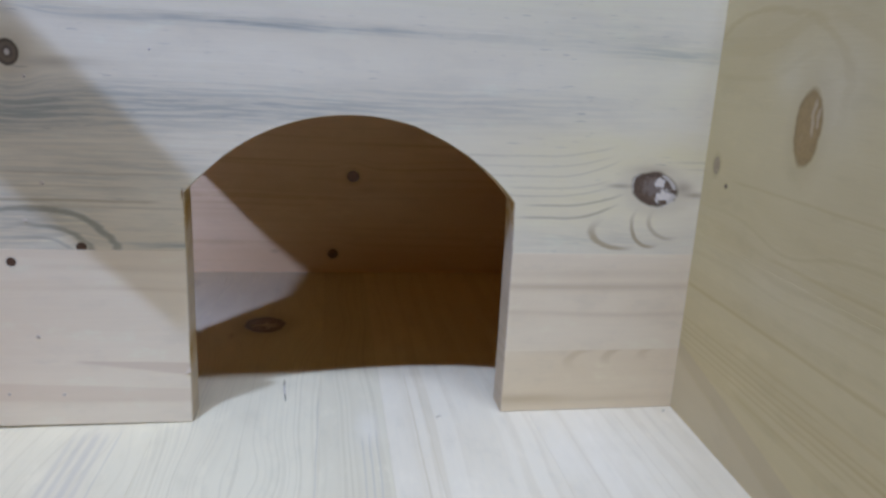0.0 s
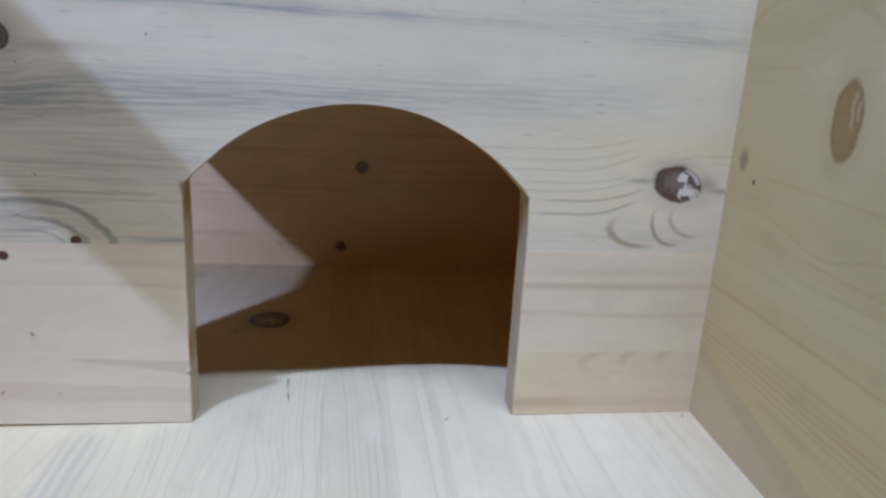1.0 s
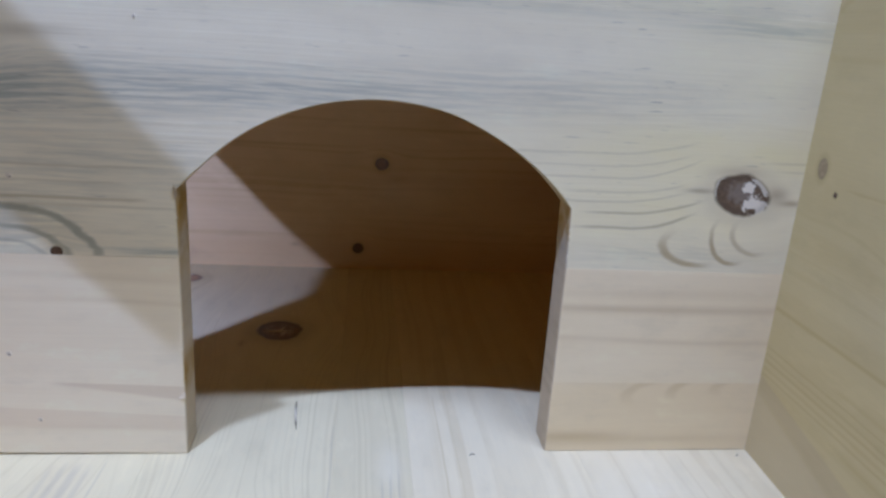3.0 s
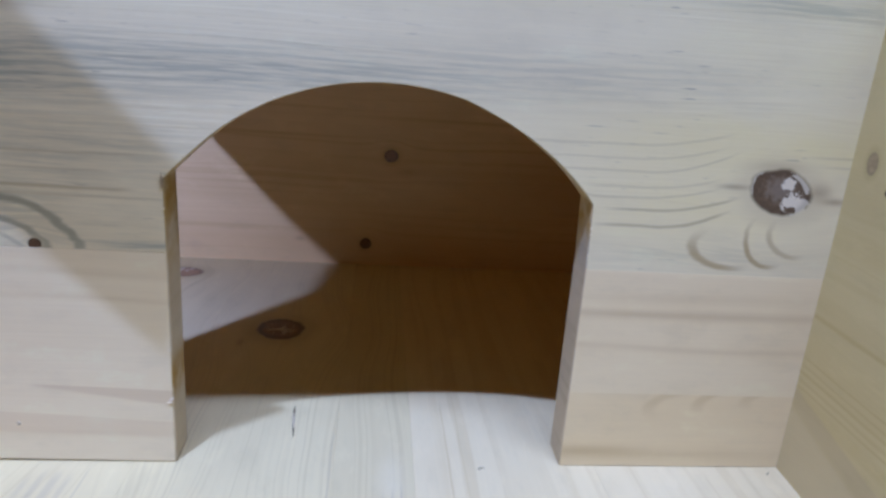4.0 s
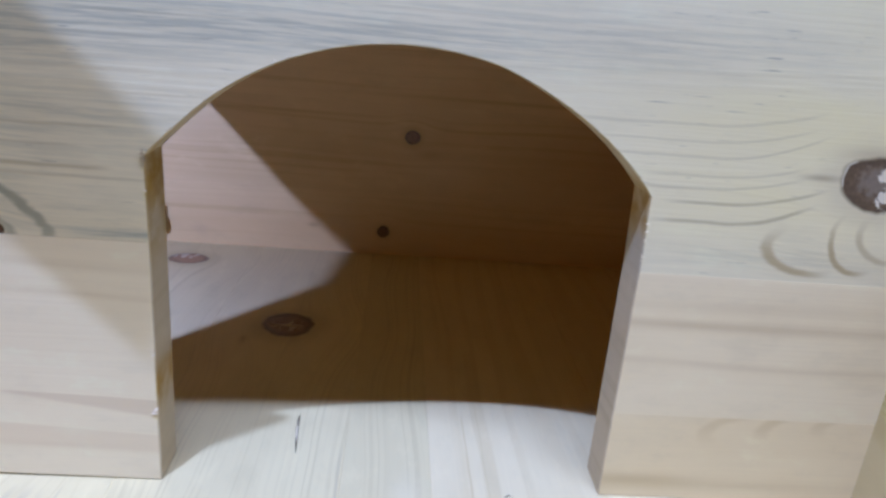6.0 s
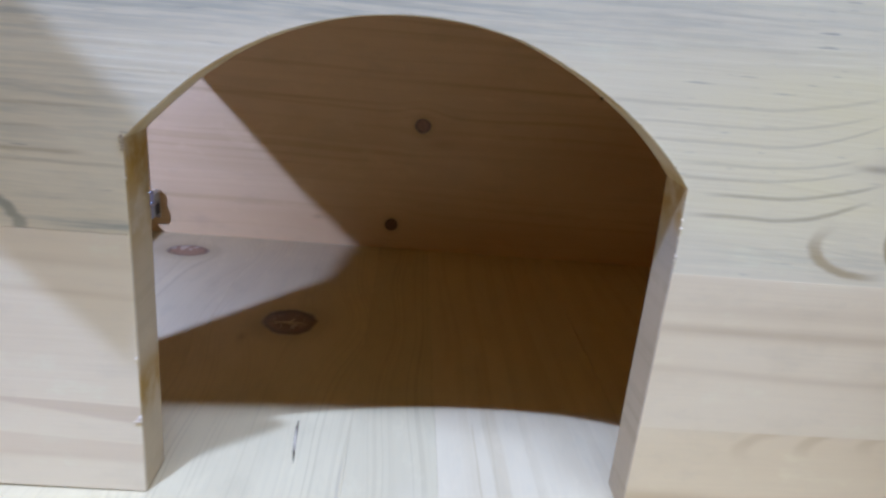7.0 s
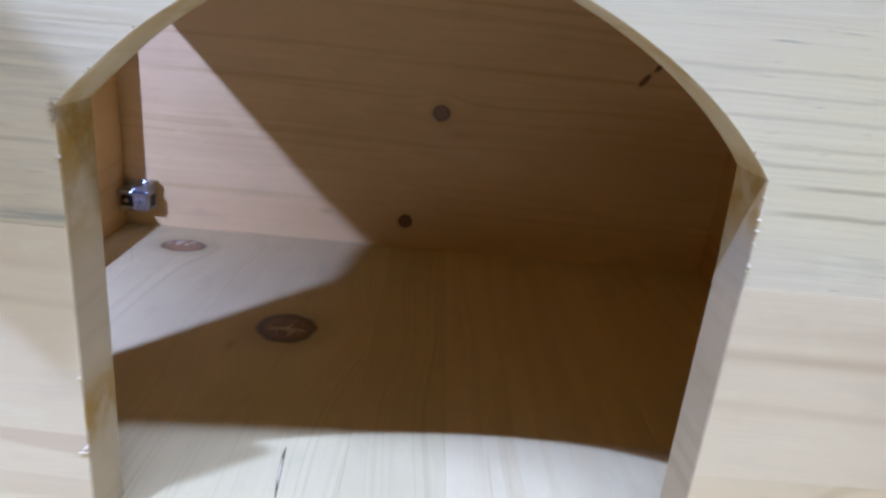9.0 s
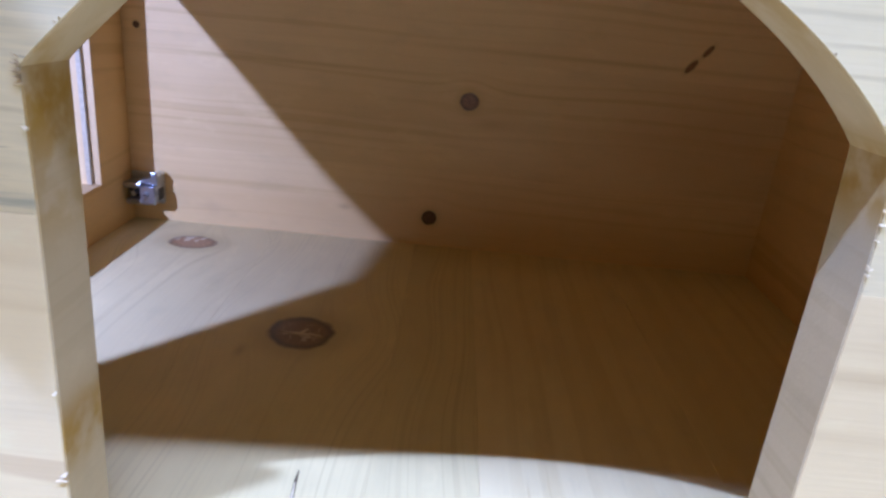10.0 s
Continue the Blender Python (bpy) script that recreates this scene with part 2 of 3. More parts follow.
    for bu, bv, lu, lv, strength in burn:
        du, dv = g.m("DIVIDE", g.m("SUBTRACT", u, bu), lu), g.m("DIVIDE", g.m("SUBTRACT", v, bv), lv)
        blob = g.m("EXPONENT", g.m("MULTIPLY", g.m("ADD", g.m("MULTIPLY", du, du), g.m("MULTIPLY", dv, dv)), -1.0))
        col = g.mix(g.m("MULTIPLY", blob, g.step(g.noise(g.vec(u, v, w), 90.0, 3.0), 0.35, 0.62, 0.2 * strength, strength)), col, (0.40, 0.235, 0.045))
    nt.links.new(col, bsdf.inputs["Base Color"])
    rr = g.step(fibre, 0.2, 0.8, rough - 0.07, rough + 0.1)
    if gloss is not None:
        rr = g.m("MULTIPLY_ADD", g.m("SUBTRACT", 0.30, rr), gloss, rr)
    nt.links.new(rr, bsdf.inputs["Roughness"])
    bsdf.inputs["Specular IOR Level"].default_value = 0.3
    bump = nt.nodes.new("ShaderNodeBump")
    bump.inputs["Strength"].default_value, bump.inputs["Distance"].default_value = 0.22, 0.0004
    if gloss is not None:
        nt.links.new(g.m("MULTIPLY_ADD", gloss, -0.20, 0.22), bump.inputs["Strength"])
    nt.links.new(g.m("MULTIPLY_ADD", latewood, 0.5, fibre), bump.inputs["Height"])
    nt.links.new(bump.outputs[0], bsdf.inputs["Normal"])
    return mat


def plain(name, colour, rough=0.5, metal=0.0, relief=0.0, scale=400.0):
    mat, nt, bsdf = shader(name)
    g = Nodes(nt)
    tc = nt.nodes.new("ShaderNodeTexCoord")
    n = g.noise(tc.outputs["Object"], scale, 3.0)
    nt.links.new(g.mix(g.step(n, 0.3, 0.7, 0.0, 0.5), colour, tuple(0.6 * c for c in colour)), bsdf.inputs["Base Color"])
    nt.links.new(g.step(n, 0.3, 0.7, rough * 0.8, min(1, rough * 1.2)), bsdf.inputs["Roughness"])
    bsdf.inputs["Metallic"].default_value = metal
    if relief:
        bump = nt.nodes.new("ShaderNodeBump")
        bump.inputs["Strength"].default_value, bump.inputs["Distance"].default_value = relief, 0.0005
        nt.links.new(n, bump.inputs["Height"])
        nt.links.new(bump.outputs[0], bsdf.inputs["Normal"])
    return mat


FLOOR_KNOTS = ((0.150, -0.066, 0.017, 0.0165, "cracked"), (0.254, -0.1585, 0.0115, 0.0155, "pale"), (-0.058, -0.064, 0.012, 0.010, "swirl"), (-0.060, -0.130, 0.02, 0.012, "swirl"))
FLOOR = pine("pale_floor_pine", "y", "x", (0.76, 0.645, 0.375), (0.56, 0.45, 0.25), 3.0, rings=250, amount=0.42, warp=0.026, knots=FLOOR_KNOTS, ink=(0.48, 0.41, 0.28),
             sweeps=((-0.45, 0.6, -0.006, -0.1535, 0.0, 0.0024, 0.35), (-0.45, 0.6, -0.004, -0.1480, 0.0, 0.0024, 0.45), (-0.45, 0.6, -0.004, -0.1420, 0.0, 0.0032, 0.5), (-0.45, 0.6, -0.006, -0.1365, 0.0, 0.0022, 0.4),
                     (-0.45, 0.6, 0.0, -0.1300, 0.0, 0.0008, 0.45), (-0.45, 0.6, 0.03, -0.0215, 0.0, 0.0007, 0.45), (-0.40, 0.6, -0.02, 0.0045, 0.0, 0.0008, 0.5), (-0.40, 0.6, -0.015, 0.0085, 0.0, 0.0008, 0.5), (-0.40, 0.6, -0.012, 0.0125, 0.0, 0.0008, 0.5)),
             tints=((0.105, -0.100, 0.055, 0.022, 0.4, (0.86, 0.72, 0.50)), (0.128, -0.089, 0.005, 0.0022, 0.6, (0.40, 0.27, 0.14)), (-0.015, 0.008, 0.02, 0.007, 0.5, (0.82, 0.72, 0.49)), (-0.15, -0.144, 0.14, 0.012, 0.35, (0.60, 0.51, 0.35))))
FLOOR_RIGHT = pine("creamy_floor_pine", "y", "x", (0.78, 0.655, 0.40), (0.60, 0.46, 0.235), 4.4, rings=62, amount=0.34, warp=0.022, ink=(0.60, 0.46, 0.24),
                   sweeps=((-0.45, 0.6, 0.06, 0.0365, 0.0, 0.0009, 0.6), (-0.45, 0.6, 0.07, 0.0440, 0.0, 0.0007, 0.4), (-0.40, 0.6, 0.02, 0.1285, 0.0, 0.0010, 0.4), (-0.40, 0.6, 0.0, 0.1655, 0.0, 0.0008, 0.35)),
                   # the second tint paints the warm shade of the inner floor into the wood
                   tints=((-0.05, 0.14, 0.06, 0.035, 0.5, (0.85, 0.745, 0.51)), (0.20, 0.12, 0.09, 0.09, 0.45, (0.74, 0.54, 0.27))))
GREYLINE = (0.30, 0.285, 0.205)
BROWNLINE = (0.45, 0.345, 0.185)
UPPER = pine("blue_stained_pine", "x", "z", (0.88, 0.785, 0.56), (0.62, 0.50, 0.29), 1.0, rings=140, amount=0.1, warp=0.012, dashes=0.6,
             ink=(0.42, 0.345, 0.20), streaks=((-0.140, 0.2025, 0.014, 0.0018, 0.6),),
             arcs=((0.1600, 0.1195, 0.0215, 0.0115, -1, -1, 0.17, 0.9, BROWNLINE), (0.1780, 0.1240, 0.0145, 0.0150, -1, -1, 0.13, 0.95, BROWNLINE), (0.1890, 0.1260, 0.0145, 0.0115, -1, -1, 0.16, 0.6, BROWNLINE),
                   (-0.170, 0.100, 0.044, 0.0262, 1, 1, 0.085, 0.85, GREYLINE), (-0.170, 0.100, 0.044, 0.0262, -1, 1, 0.07, 0.7, GREYLINE), (-0.170, 0.100, 0.031, 0.0180, 1, 1, 0.10, 0.75, GREYLINE), (-0.170, 0.099, 0.022, 0.0120, 1, 1, 0.10, 0.4, GREYLINE)),
             sweeps=((0.092, 0.117, 0.160, 0.1336, 5.0, 0.0011, 0.6), (0.087, 0.120, 0.156, 0.1262, 8.0, 0.0013, 0.7), (0.04, 0.110, 0.156, 0.1505, 6.0, 0.0009, 0.4),
                     (0.05, 0.100, 0.152, 0.1620, 3.0, 0.0010, 0.35), (0.08, 0.110, 0.150, 0.1436, 4.0, 0.0009, 0.35), (0.075, 0.112, 0.150, 0.1392, 5.0, 0.0009, 0.35), (0.06, 0.105, 0.150, 0.1562, 4.0, 0.0009, 0.35),
                     (0.180, 0.30, 0.230, 0.1610, 0.0, 0.0010, 0.4), (0.186, 0.30, 0.230, 0.1570, 0.0, 0.0008, 0.4), (-0.22, 0.30, -0.100, 0.1310, 0.0, 0.0014, 0.6), (-0.19, 0.30, -0.085, 0.1275, 0.0, 0.0010, 0.4), (-0.19, 0.30, -0.095, 0.1455, 0.0, 0.0010, 0.4), (-0.20, 0.30, -0.110, 0.1385, 0.0, 0.0008, 0.35)),
             knots=((0.1755, 0.1447, 0.0158, 0.0106, "filled"), (-0.1705, 0.204, 0.0056, 0.0066, "grey"), (-0.145, 0.106, 0.0028, 0.0026, "pin")),
             # blue stain; the second patch also paints the upper left shadow deeper
             stains=((-0.16, 0.178, 0.075, 0.012, 0.75), (-0.190, 0.174, 0.045, 0.013, 0.5), (-0.05, 0.183, 0.10, 0.010, 0.6), (0.08, 0.190, 0.10, 0.012, 0.3), (-0.05, 0.2245, 0.13, 0.0028, 0.8), (0.18, 0.2215, 0.035, 0.0042, 0.75), (0.15, 0.229, 0.05, 0.011, 0.35), (-0.17, 0.118, 0.07, 0.024, 0.45), (-0.125, 0.148, 0.06, 0.012, 0.4), (-0.10, 0.107, 0.02, 0.0022, 0.8), (0.14, 0.113, 0.06, 0.008, 0.3)),
             tints=((0.170, 0.165, 0.10, 0.016, 0.7, (0.78, 0.66, 0.32)), (0.14, 0.135, 0.07, 0.022, 0.6, (0.80, 0.685, 0.35)), (0.14, 0.250, 0.15, 0.03, 0.55, (0.80, 0.70, 0.40)), (0.175, 0.205, 0.07, 0.022, 0.5, (0.79, 0.695, 0.38)), (-0.02, 0.207, 0.12, 0.010, 0.5, (0.90, 0.81, 0.57)),
                    (0.1545, 0.1462, 0.0075, 0.0013, 1.0, (0.22, 0.15, 0.08)), (0.1930, 0.1455, 0.0055, 0.0036, 1.0, (0.26, 0.17, 0.09)), (0.202, 0.1415, 0.0075, 0.0017, 0.9, (0.30, 0.20, 0.10)), (0.172, 0.1560, 0.011, 0.0022, 0.6, (0.42, 0.30, 0.16)), (-0.1705, 0.204, 0.0105, 0.0125, 0.9, (0.46, 0.36, 0.19)), (-0.150, 0.2005, 0.018, 0.0025, 0.6, (0.42, 0.36, 0.24))))
LOWER = pine("cream_pine", "x", "z", (0.91, 0.80, 0.58), (0.72, 0.57, 0.35), 5.0, rings=48, amount=0.24, warp=0.02,
             streaks=((-0.15, 0.018, 0.06, 0.002, 0.3), (-0.12, 0.0925, 0.05, 0.0018, 0.5), (-0.12, 0.081, 0.05, 0.0012, 0.4)), knots=((-0.180, 0.0975, 0.0025, 0.0025, "pin"),),
             wedges=((-0.160, -0.085, 0.0163, -0.150, 0.0364, -0.023, 0.0010, 0.6, (0.66, 0.52, 0.35)), (-0.230, -0.085, 0.0105, -0.030, 0.0170, -0.052, 0.0012, 0.4, (0.70, 0.55, 0.37))))
LOWER_TAN = pine("tan_pine", "x", "z", (0.875, 0.74, 0.495), (0.67, 0.505, 0.29), 6.3, rings=40, amount=0.26, warp=0.016,
                 streaks=((0.15, 0.0905, 0.08, 0.0030, 0.4), (0.14, 0.0823, 0.09, 0.0024, 0.8), (0.14, 0.0645, 0.09, 0.0018, 0.4)))
FOOT_TAN = pine("yellow_tan_pine", "x", "z", (0.865, 0.715, 0.455), (0.66, 0.485, 0.25), 7.9, rings=40, amount=0.2, warp=0.02,
                streaks=((0.105, 0.009, 0.028, 0.0035, 0.9), (0.15, 0.006, 0.05, 0.003, 0.4)), ink=(0.58, 0.43, 0.22),
                arcs=((0.155, 0.033, 0.022, 0.010, -1, 1, 0.25, 0.4), (0.178, 0.035, 0.020, 0.009, -1, 1, 0.25, 0.45), (0.200, 0.037, 0.018, 0.007, -1, 1, 0.3, 0.35)))
# side pine inside the rear compartment, its warm shade put into the colour
REAR_SIDE = pine("shaded_side_pine", "y", "z", (0.78, 0.505, 0.215), (0.55, 0.31, 0.10), 17.0, rings=60, amount=0.5)
REVEAL = pine("pale_cut_pine", "x", "z", (0.62, 0.44, 0.25), (0.52, 0.36, 0.19), 19.0, rings=80, amount=0.2)
SIDE_LINE = (0.46, 0.345, 0.15)
SIDE = pine("yellow_side_pine", "y", "z", (0.605, 0.50, 0.262), (0.47, 0.36, 0.155), 9.0, rings=46, amount=0.22, warp=0.014, ink=SIDE_LINE,
            streaks=((-0.10, 0.140, 0.10, 0.0012, 0.3), (-0.15, 0.118, 0.08, 0.003, 0.4)),
            sweeps=((-0.40, 0.6, 0.02, 0.0865, 0.0, 0.0018, 0.55), (-0.20, 0.6, 0.02, 0.0600, 0.0, 0.0009, 0.35), (-0.25, 0.6, 0.02, 0.0565, 0.0, 0.0012, 0.45), (-0.30, 0.6, 0.02, 0.0525, 0.0, 0.0016, 0.3), (-0.16, 0.6, 0.02, 0.0490, 0.0, 0.0010, 0.4), (-0.14, 0.6, 0.02, 0.0640, 0.0, 0.0006, 0.5),
                    (-0.35, 0.6, -0.05, 0.0690, 0.0, 0.0018, 0.25), (-0.35, 0.6, -0.06, 0.0430, 0.0, 0.0016, 0.3), (-0.30, 0.6, -0.03, 0.1560, 0.0, 0.0012, 0.3), (-0.30, 0.6, -0.07, 0.1240, 0.0, 0.0016, 0.3)),
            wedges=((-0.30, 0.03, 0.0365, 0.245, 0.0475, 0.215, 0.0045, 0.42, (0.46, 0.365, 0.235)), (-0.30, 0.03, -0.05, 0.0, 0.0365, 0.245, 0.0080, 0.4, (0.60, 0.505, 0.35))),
            arcs=((-0.045, 0.205, 0.065, 0.039, 1, 1, 0.05, 0.35), (-0.045, 0.205, 0.065, 0.039, -1, 1, 0.07, 0.25)),
            tints=((-0.100, 0.205, 0.022, 0.022, 0.55, (0.66, 0.59, 0.41)), (-0.068, 0.214, 0.012, 0.012, 0.4, (0.66, 0.59, 0.40)), (-0.03, 0.235, 0.03, 0.012, 0.4, (0.52, 0.41, 0.20)), (-0.09, 0.110, 0.05, 0.02, 0.3, (0.64, 0.56, 0.38)), (-0.11, 0.160, 0.05, 0.03, 0.3, (0.56, 0.47, 0.27))),
            knots=((-0.0870, 0.1905, 0.0100, 0.0185, "amber"), (-0.013, 0.162, 0.0035, 0.005, "soft"), (-0.026, 0.152, 0.0014, 0.0014, "pin")))
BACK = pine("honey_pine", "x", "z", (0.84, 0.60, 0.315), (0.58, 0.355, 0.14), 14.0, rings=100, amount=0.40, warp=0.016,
            # the second, pale tint is a painted glossy reflection; the others are wood tones
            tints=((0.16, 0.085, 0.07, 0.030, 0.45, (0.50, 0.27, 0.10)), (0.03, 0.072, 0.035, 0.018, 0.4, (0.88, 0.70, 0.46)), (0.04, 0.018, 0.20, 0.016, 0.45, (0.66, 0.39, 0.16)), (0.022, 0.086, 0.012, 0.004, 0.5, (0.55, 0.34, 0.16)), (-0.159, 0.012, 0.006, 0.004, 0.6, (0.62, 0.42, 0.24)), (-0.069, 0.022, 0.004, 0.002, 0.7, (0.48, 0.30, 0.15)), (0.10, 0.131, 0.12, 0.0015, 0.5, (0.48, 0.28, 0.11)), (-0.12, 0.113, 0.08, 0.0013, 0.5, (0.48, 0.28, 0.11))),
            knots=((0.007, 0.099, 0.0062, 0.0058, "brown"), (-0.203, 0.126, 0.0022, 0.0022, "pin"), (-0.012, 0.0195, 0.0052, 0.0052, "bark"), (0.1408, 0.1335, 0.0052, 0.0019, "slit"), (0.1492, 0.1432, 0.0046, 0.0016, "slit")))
# unseen board, deep orange so that light bounced off it warms the rear compartment
TOPBOARD = pine("bounce_warming_pine", "x", "y", (0.90, 0.46, 0.09), (0.72, 0.33, 0.05), 31.0, rings=70, rough=0.4)
EDGE = pine("sawn_edge_pine", "x", "z", (0.64, 0.53, 0.365), (0.47, 0.37, 0.22), 21.0, rings=120, amount=0.4, rough=0.7,
            burn=((-0.092, 0.128, 0.02, 0.016, 1.0), (0.091, 0.129, 0.02, 0.010, 0.95), (-0.094, 0.043, 0.02, 0.009, 1.0), (-0.06, 0.165, 0.03, 0.012, 0.5), (0.06, 0.162, 0.03, 0.012, 0.5), (-0.092, 0.105, 0.02, 0.012, 0.35)),
            tints=((0.092, 0.112, 0.02, 0.010, 0.6, (0.42, 0.41, 0.36)), (-0.093, 0.085, 0.02, 0.018, 0.4, (0.52, 0.41, 0.26)), (-0.094, 0.047, 0.02, 0.009, 0.6, (0.42, 0.26, 0.12))))
STEEL = plain("bright_zinc", (0.55, 0.60, 0.67), 0.34, 1.0, 0.1)
# near-black that paints the shade in the catch's hollow and slots
DARK = plain("recess_shade", (0.03, 0.03, 0.035), 0.6)
RESIN = plain("dark_resin", (0.09, 0.06, 0.04), 0.4)
PALE = plain("pale_resin", (0.78, 0.66, 0.46), 0.4)
DRY = plain("dried_resin", (0.70, 0.57, 0.38), 0.5)
PUTTY = plain("pale_putty", (0.74, 0.64, 0.48), 0.7)
GREY = plain("grey_rubber", (0.50, 0.43, 0.33), 0.95)
ROOM = plain("room_paint", (0.55, 0.55, 0.53), 0.9, 0.0, 0.2, 30.0)


# ---- mesh helpers ----
def part(name, bm, material, parent=None, label=""):
    bmesh.ops.recalc_face_normals(bm, faces=bm.faces)
    me = bpy.data.meshes.new(name)
    bm.to_mesh(me)
    bm.free()
    me.materials.append(material)
    ob = new(name, me)
    ob.parent = parent
    if label:
        ob["label"] = label
    return ob


def box(lo, hi, bevel=0.0005):
    bm = bmesh.new()
    bmesh.ops.create_cube(bm, size=1)
    for vert in bm.verts:
        vert.co = [l + (c + 0.5) * (h - l) for c, l, h in zip(vert.co, lo, hi)]
    if bevel:
        bmesh.ops.bevel(bm, geom=bm.edges, offset=bevel, segments=2, affect="EDGES", profile=0.5)
    return bm


def prism(profile, axis, a, b, bevel=0.0):
    """A profile in the plane across the axis, pushed from a to b."""
    bm = bmesh.new()

    def place(p, d):
        return {"y": (p[0], d, p[1]), "x": (d, p[0], p[1]), "z": (p[0], p[1], d)}[axis]

    near = [bm.verts.new(place(p, a)) for p in profile]
    far = [bm.verts.new(place(p, b)) for p in profile]
    caps = [bm.faces.new(near), bm.faces.new(far[::-1])]
    n = len(profile)
    for i in range(n):
        bm.faces.new((near[i], far[i], far[(i + 1) % n], near[(i + 1) % n]))
    if bevel:
        rim = [e for f in caps for e in f.edges]
        bmesh.ops.bevel(bm, geom=rim, offset=bevel, segments=1, affect="EDGES")
    return bm


def rod(start, end, radius, sides=16, taper=1.0):
    bm = bmesh.new()
    a, b = Vector(start), Vector(end)
    m = Matrix.Translation((a + b) / 2) @ (b - a).to_track_quat("Z", "Y").to_matrix().to_4x4()
    bmesh.ops.create_cone(bm, cap_ends=True, segments=sides, radius1=radius, radius2=radius * taper, depth=(b - a).length, matrix=m)
    return bm


def structure(name, label, category):
    return tagged(new(name), label, category, kind="structure")


# ---- the box: floor, partition with the arched opening, sides, back ----
LEFT, RIGHT, BACK_Y, FRONT_Y, TOP, THICK = -0.2118, 0.208, 0.290, -0.50, 0.300, 0.019

floor = structure("floor", "pale pine floor panel of glued staves running front to back", "floor")
for x0, x1 in ((LEFT, -0.112), (-0.112, -0.020), (-0.020, 0.019), (0.019, 0.110), (0.110, RIGHT)):
    part("stave", box((x0, FRONT_Y, -THICK), (x1, BACK_Y, 0), 0.0002), FLOOR_RIGHT if x0 > 0 else FLOOR, floor)


def arch(x):
    """Height of the arched cut above the floor at x."""
    z = 0.0685 + math.sqrt(0.1125 ** 2 - x * x) - 0.016 * x
    if x > 0.03:
        z -= 0.0014 * math.sin(math.pi * (x - 0.03) / 0.06) - 0.0006 * (x - 0.03) / 0.06
    if x < -0.078:
        z += 0.0026 * ((-0.078 - x) / 0.0145) ** 2
    return z


JAMB_L, JAMB_R, CORNER_R, SEAM, SEAM_TOP = -0.0925, 0.0915, 0.0903, 0.1045, 0.227
partition = structure("wall_partition", "pine partition of glued boards with an arched doorway cut through", "wall")
part("board", prism([(LEFT, 0.0014), (-0.15, 0.0011), (JAMB_L - 0.001, 0.0003), (JAMB_L, SEAM), (LEFT, SEAM)], "y", 0, THICK, 0.0003), LOWER, partition)
FOOT_SEAM = 0.0415
part("board", prism([(JAMB_R + 0.001, 0.0003), (RIGHT - 0.0002, 0.0003), (RIGHT - 0.0003, FOOT_SEAM), (JAMB_R + 0.0006, FOOT_SEAM)], "y", 0, THICK, 0.0001), FOOT_TAN, partition)
part("board", prism([(JAMB_R + 0.0006, FOOT_SEAM), (RIGHT - 0.0003, FOOT_SEAM), (RIGHT - 0.0004, SEAM), (JAMB_R, SEAM)], "y", 0, THICK, 0.0001), LOWER_TAN, partition)
curve = [(JAMB_L + (CORNER_R - JAMB_L) * i / 64.0) for i in range(65)]
outline = [(LEFT, SEAM), (JAMB_L, SEAM)] + [(x, arch(x)) for x in curve] + [(JAMB_R, SEAM), (RIGHT - 0.0004, SEAM), (RIGHT - 0.0005, SEAM_TOP), (LEFT, SEAM_TOP)]
part("board", prism(outline, "y", 0, THICK, 0.00012), UPPER, partition)
part("board", prism([(LEFT, SEAM_TOP), (RIGHT, SEAM_TOP), (RIGHT, TOP), (LEFT, TOP)], "y", 0, THICK, 0.00012), UPPER, partition)


def lining(points, t):
    """A sawn skin t thick that follows the cut edge through the board's depth."""
    bm = bmesh.new()
    rows = []
    for i, (x, z) in enumerate(points):
        p, q = points[max(0, i - 1)], points[min(len(points) - 1, i + 1)]
        nx, nz = q[1] - p[1], -(q[0] - p[0])
        s = t / math.hypot(nx, nz)
        rows.append([bm.verts.new((x + nx * s * k, y, z + nz * s * k)) for y, k in ((0.0004, 0), (0.0006, 1), (THICK - 0.0006, 1), (THICK - 0.0004, 0))])
    for r, q in zip(rows, rows[1:]):
        for k in range(4):
            bm.faces.new((r[k], q[k], q[(k + 1) % 4], r[(k + 1) % 4]))
    for r in (rows[0], rows[-1]):
        bm.faces.new(r)
    return bm


top_l, top_r = (JAMB_L, arch(JAMB_L)), (CORNER_R, arch(CORNER_R))
for run in ([(JAMB_L - 0.001, 0.0004), (JAMB_L, SEAM), top_l], [(x, arch(x)) for x in curve], [top_r, (JAMB_R, SEAM), (JAMB_R + 0.001, 0.0004)]):
    part("cut_edge", lining(run, 0.0004), EDGE, partition, "rough sawn edge with yellowed saw burns")

wall_right = structure("wall_right", "yellowish knotty pine side panel of glued boards", "wall")
for z0, z1 in ((-THICK, 0.118), (0.118, 0.262)):
    plan = [(RIGHT, THICK), (RIGHT, 0.0), (RIGHT - 0.022, FRONT_Y), (RIGHT + THICK, FRONT_Y), (RIGHT + THICK, THICK)]
    bm = prism(plan, "z", z0, z1, 0.0003)
    for vert in bm.verts:
        vert.co.x -= 0.016 * max(vert.co.z, 0.0)
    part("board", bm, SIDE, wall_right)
    # the same panel behind the partition, in the colour that holds the shade
    part("board", box((RIGHT, THICK, z0), (RIGHT + THICK, BACK_Y + THICK, z1), 0.0003), REAR_SIDE, wall_right)

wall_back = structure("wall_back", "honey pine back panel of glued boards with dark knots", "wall")
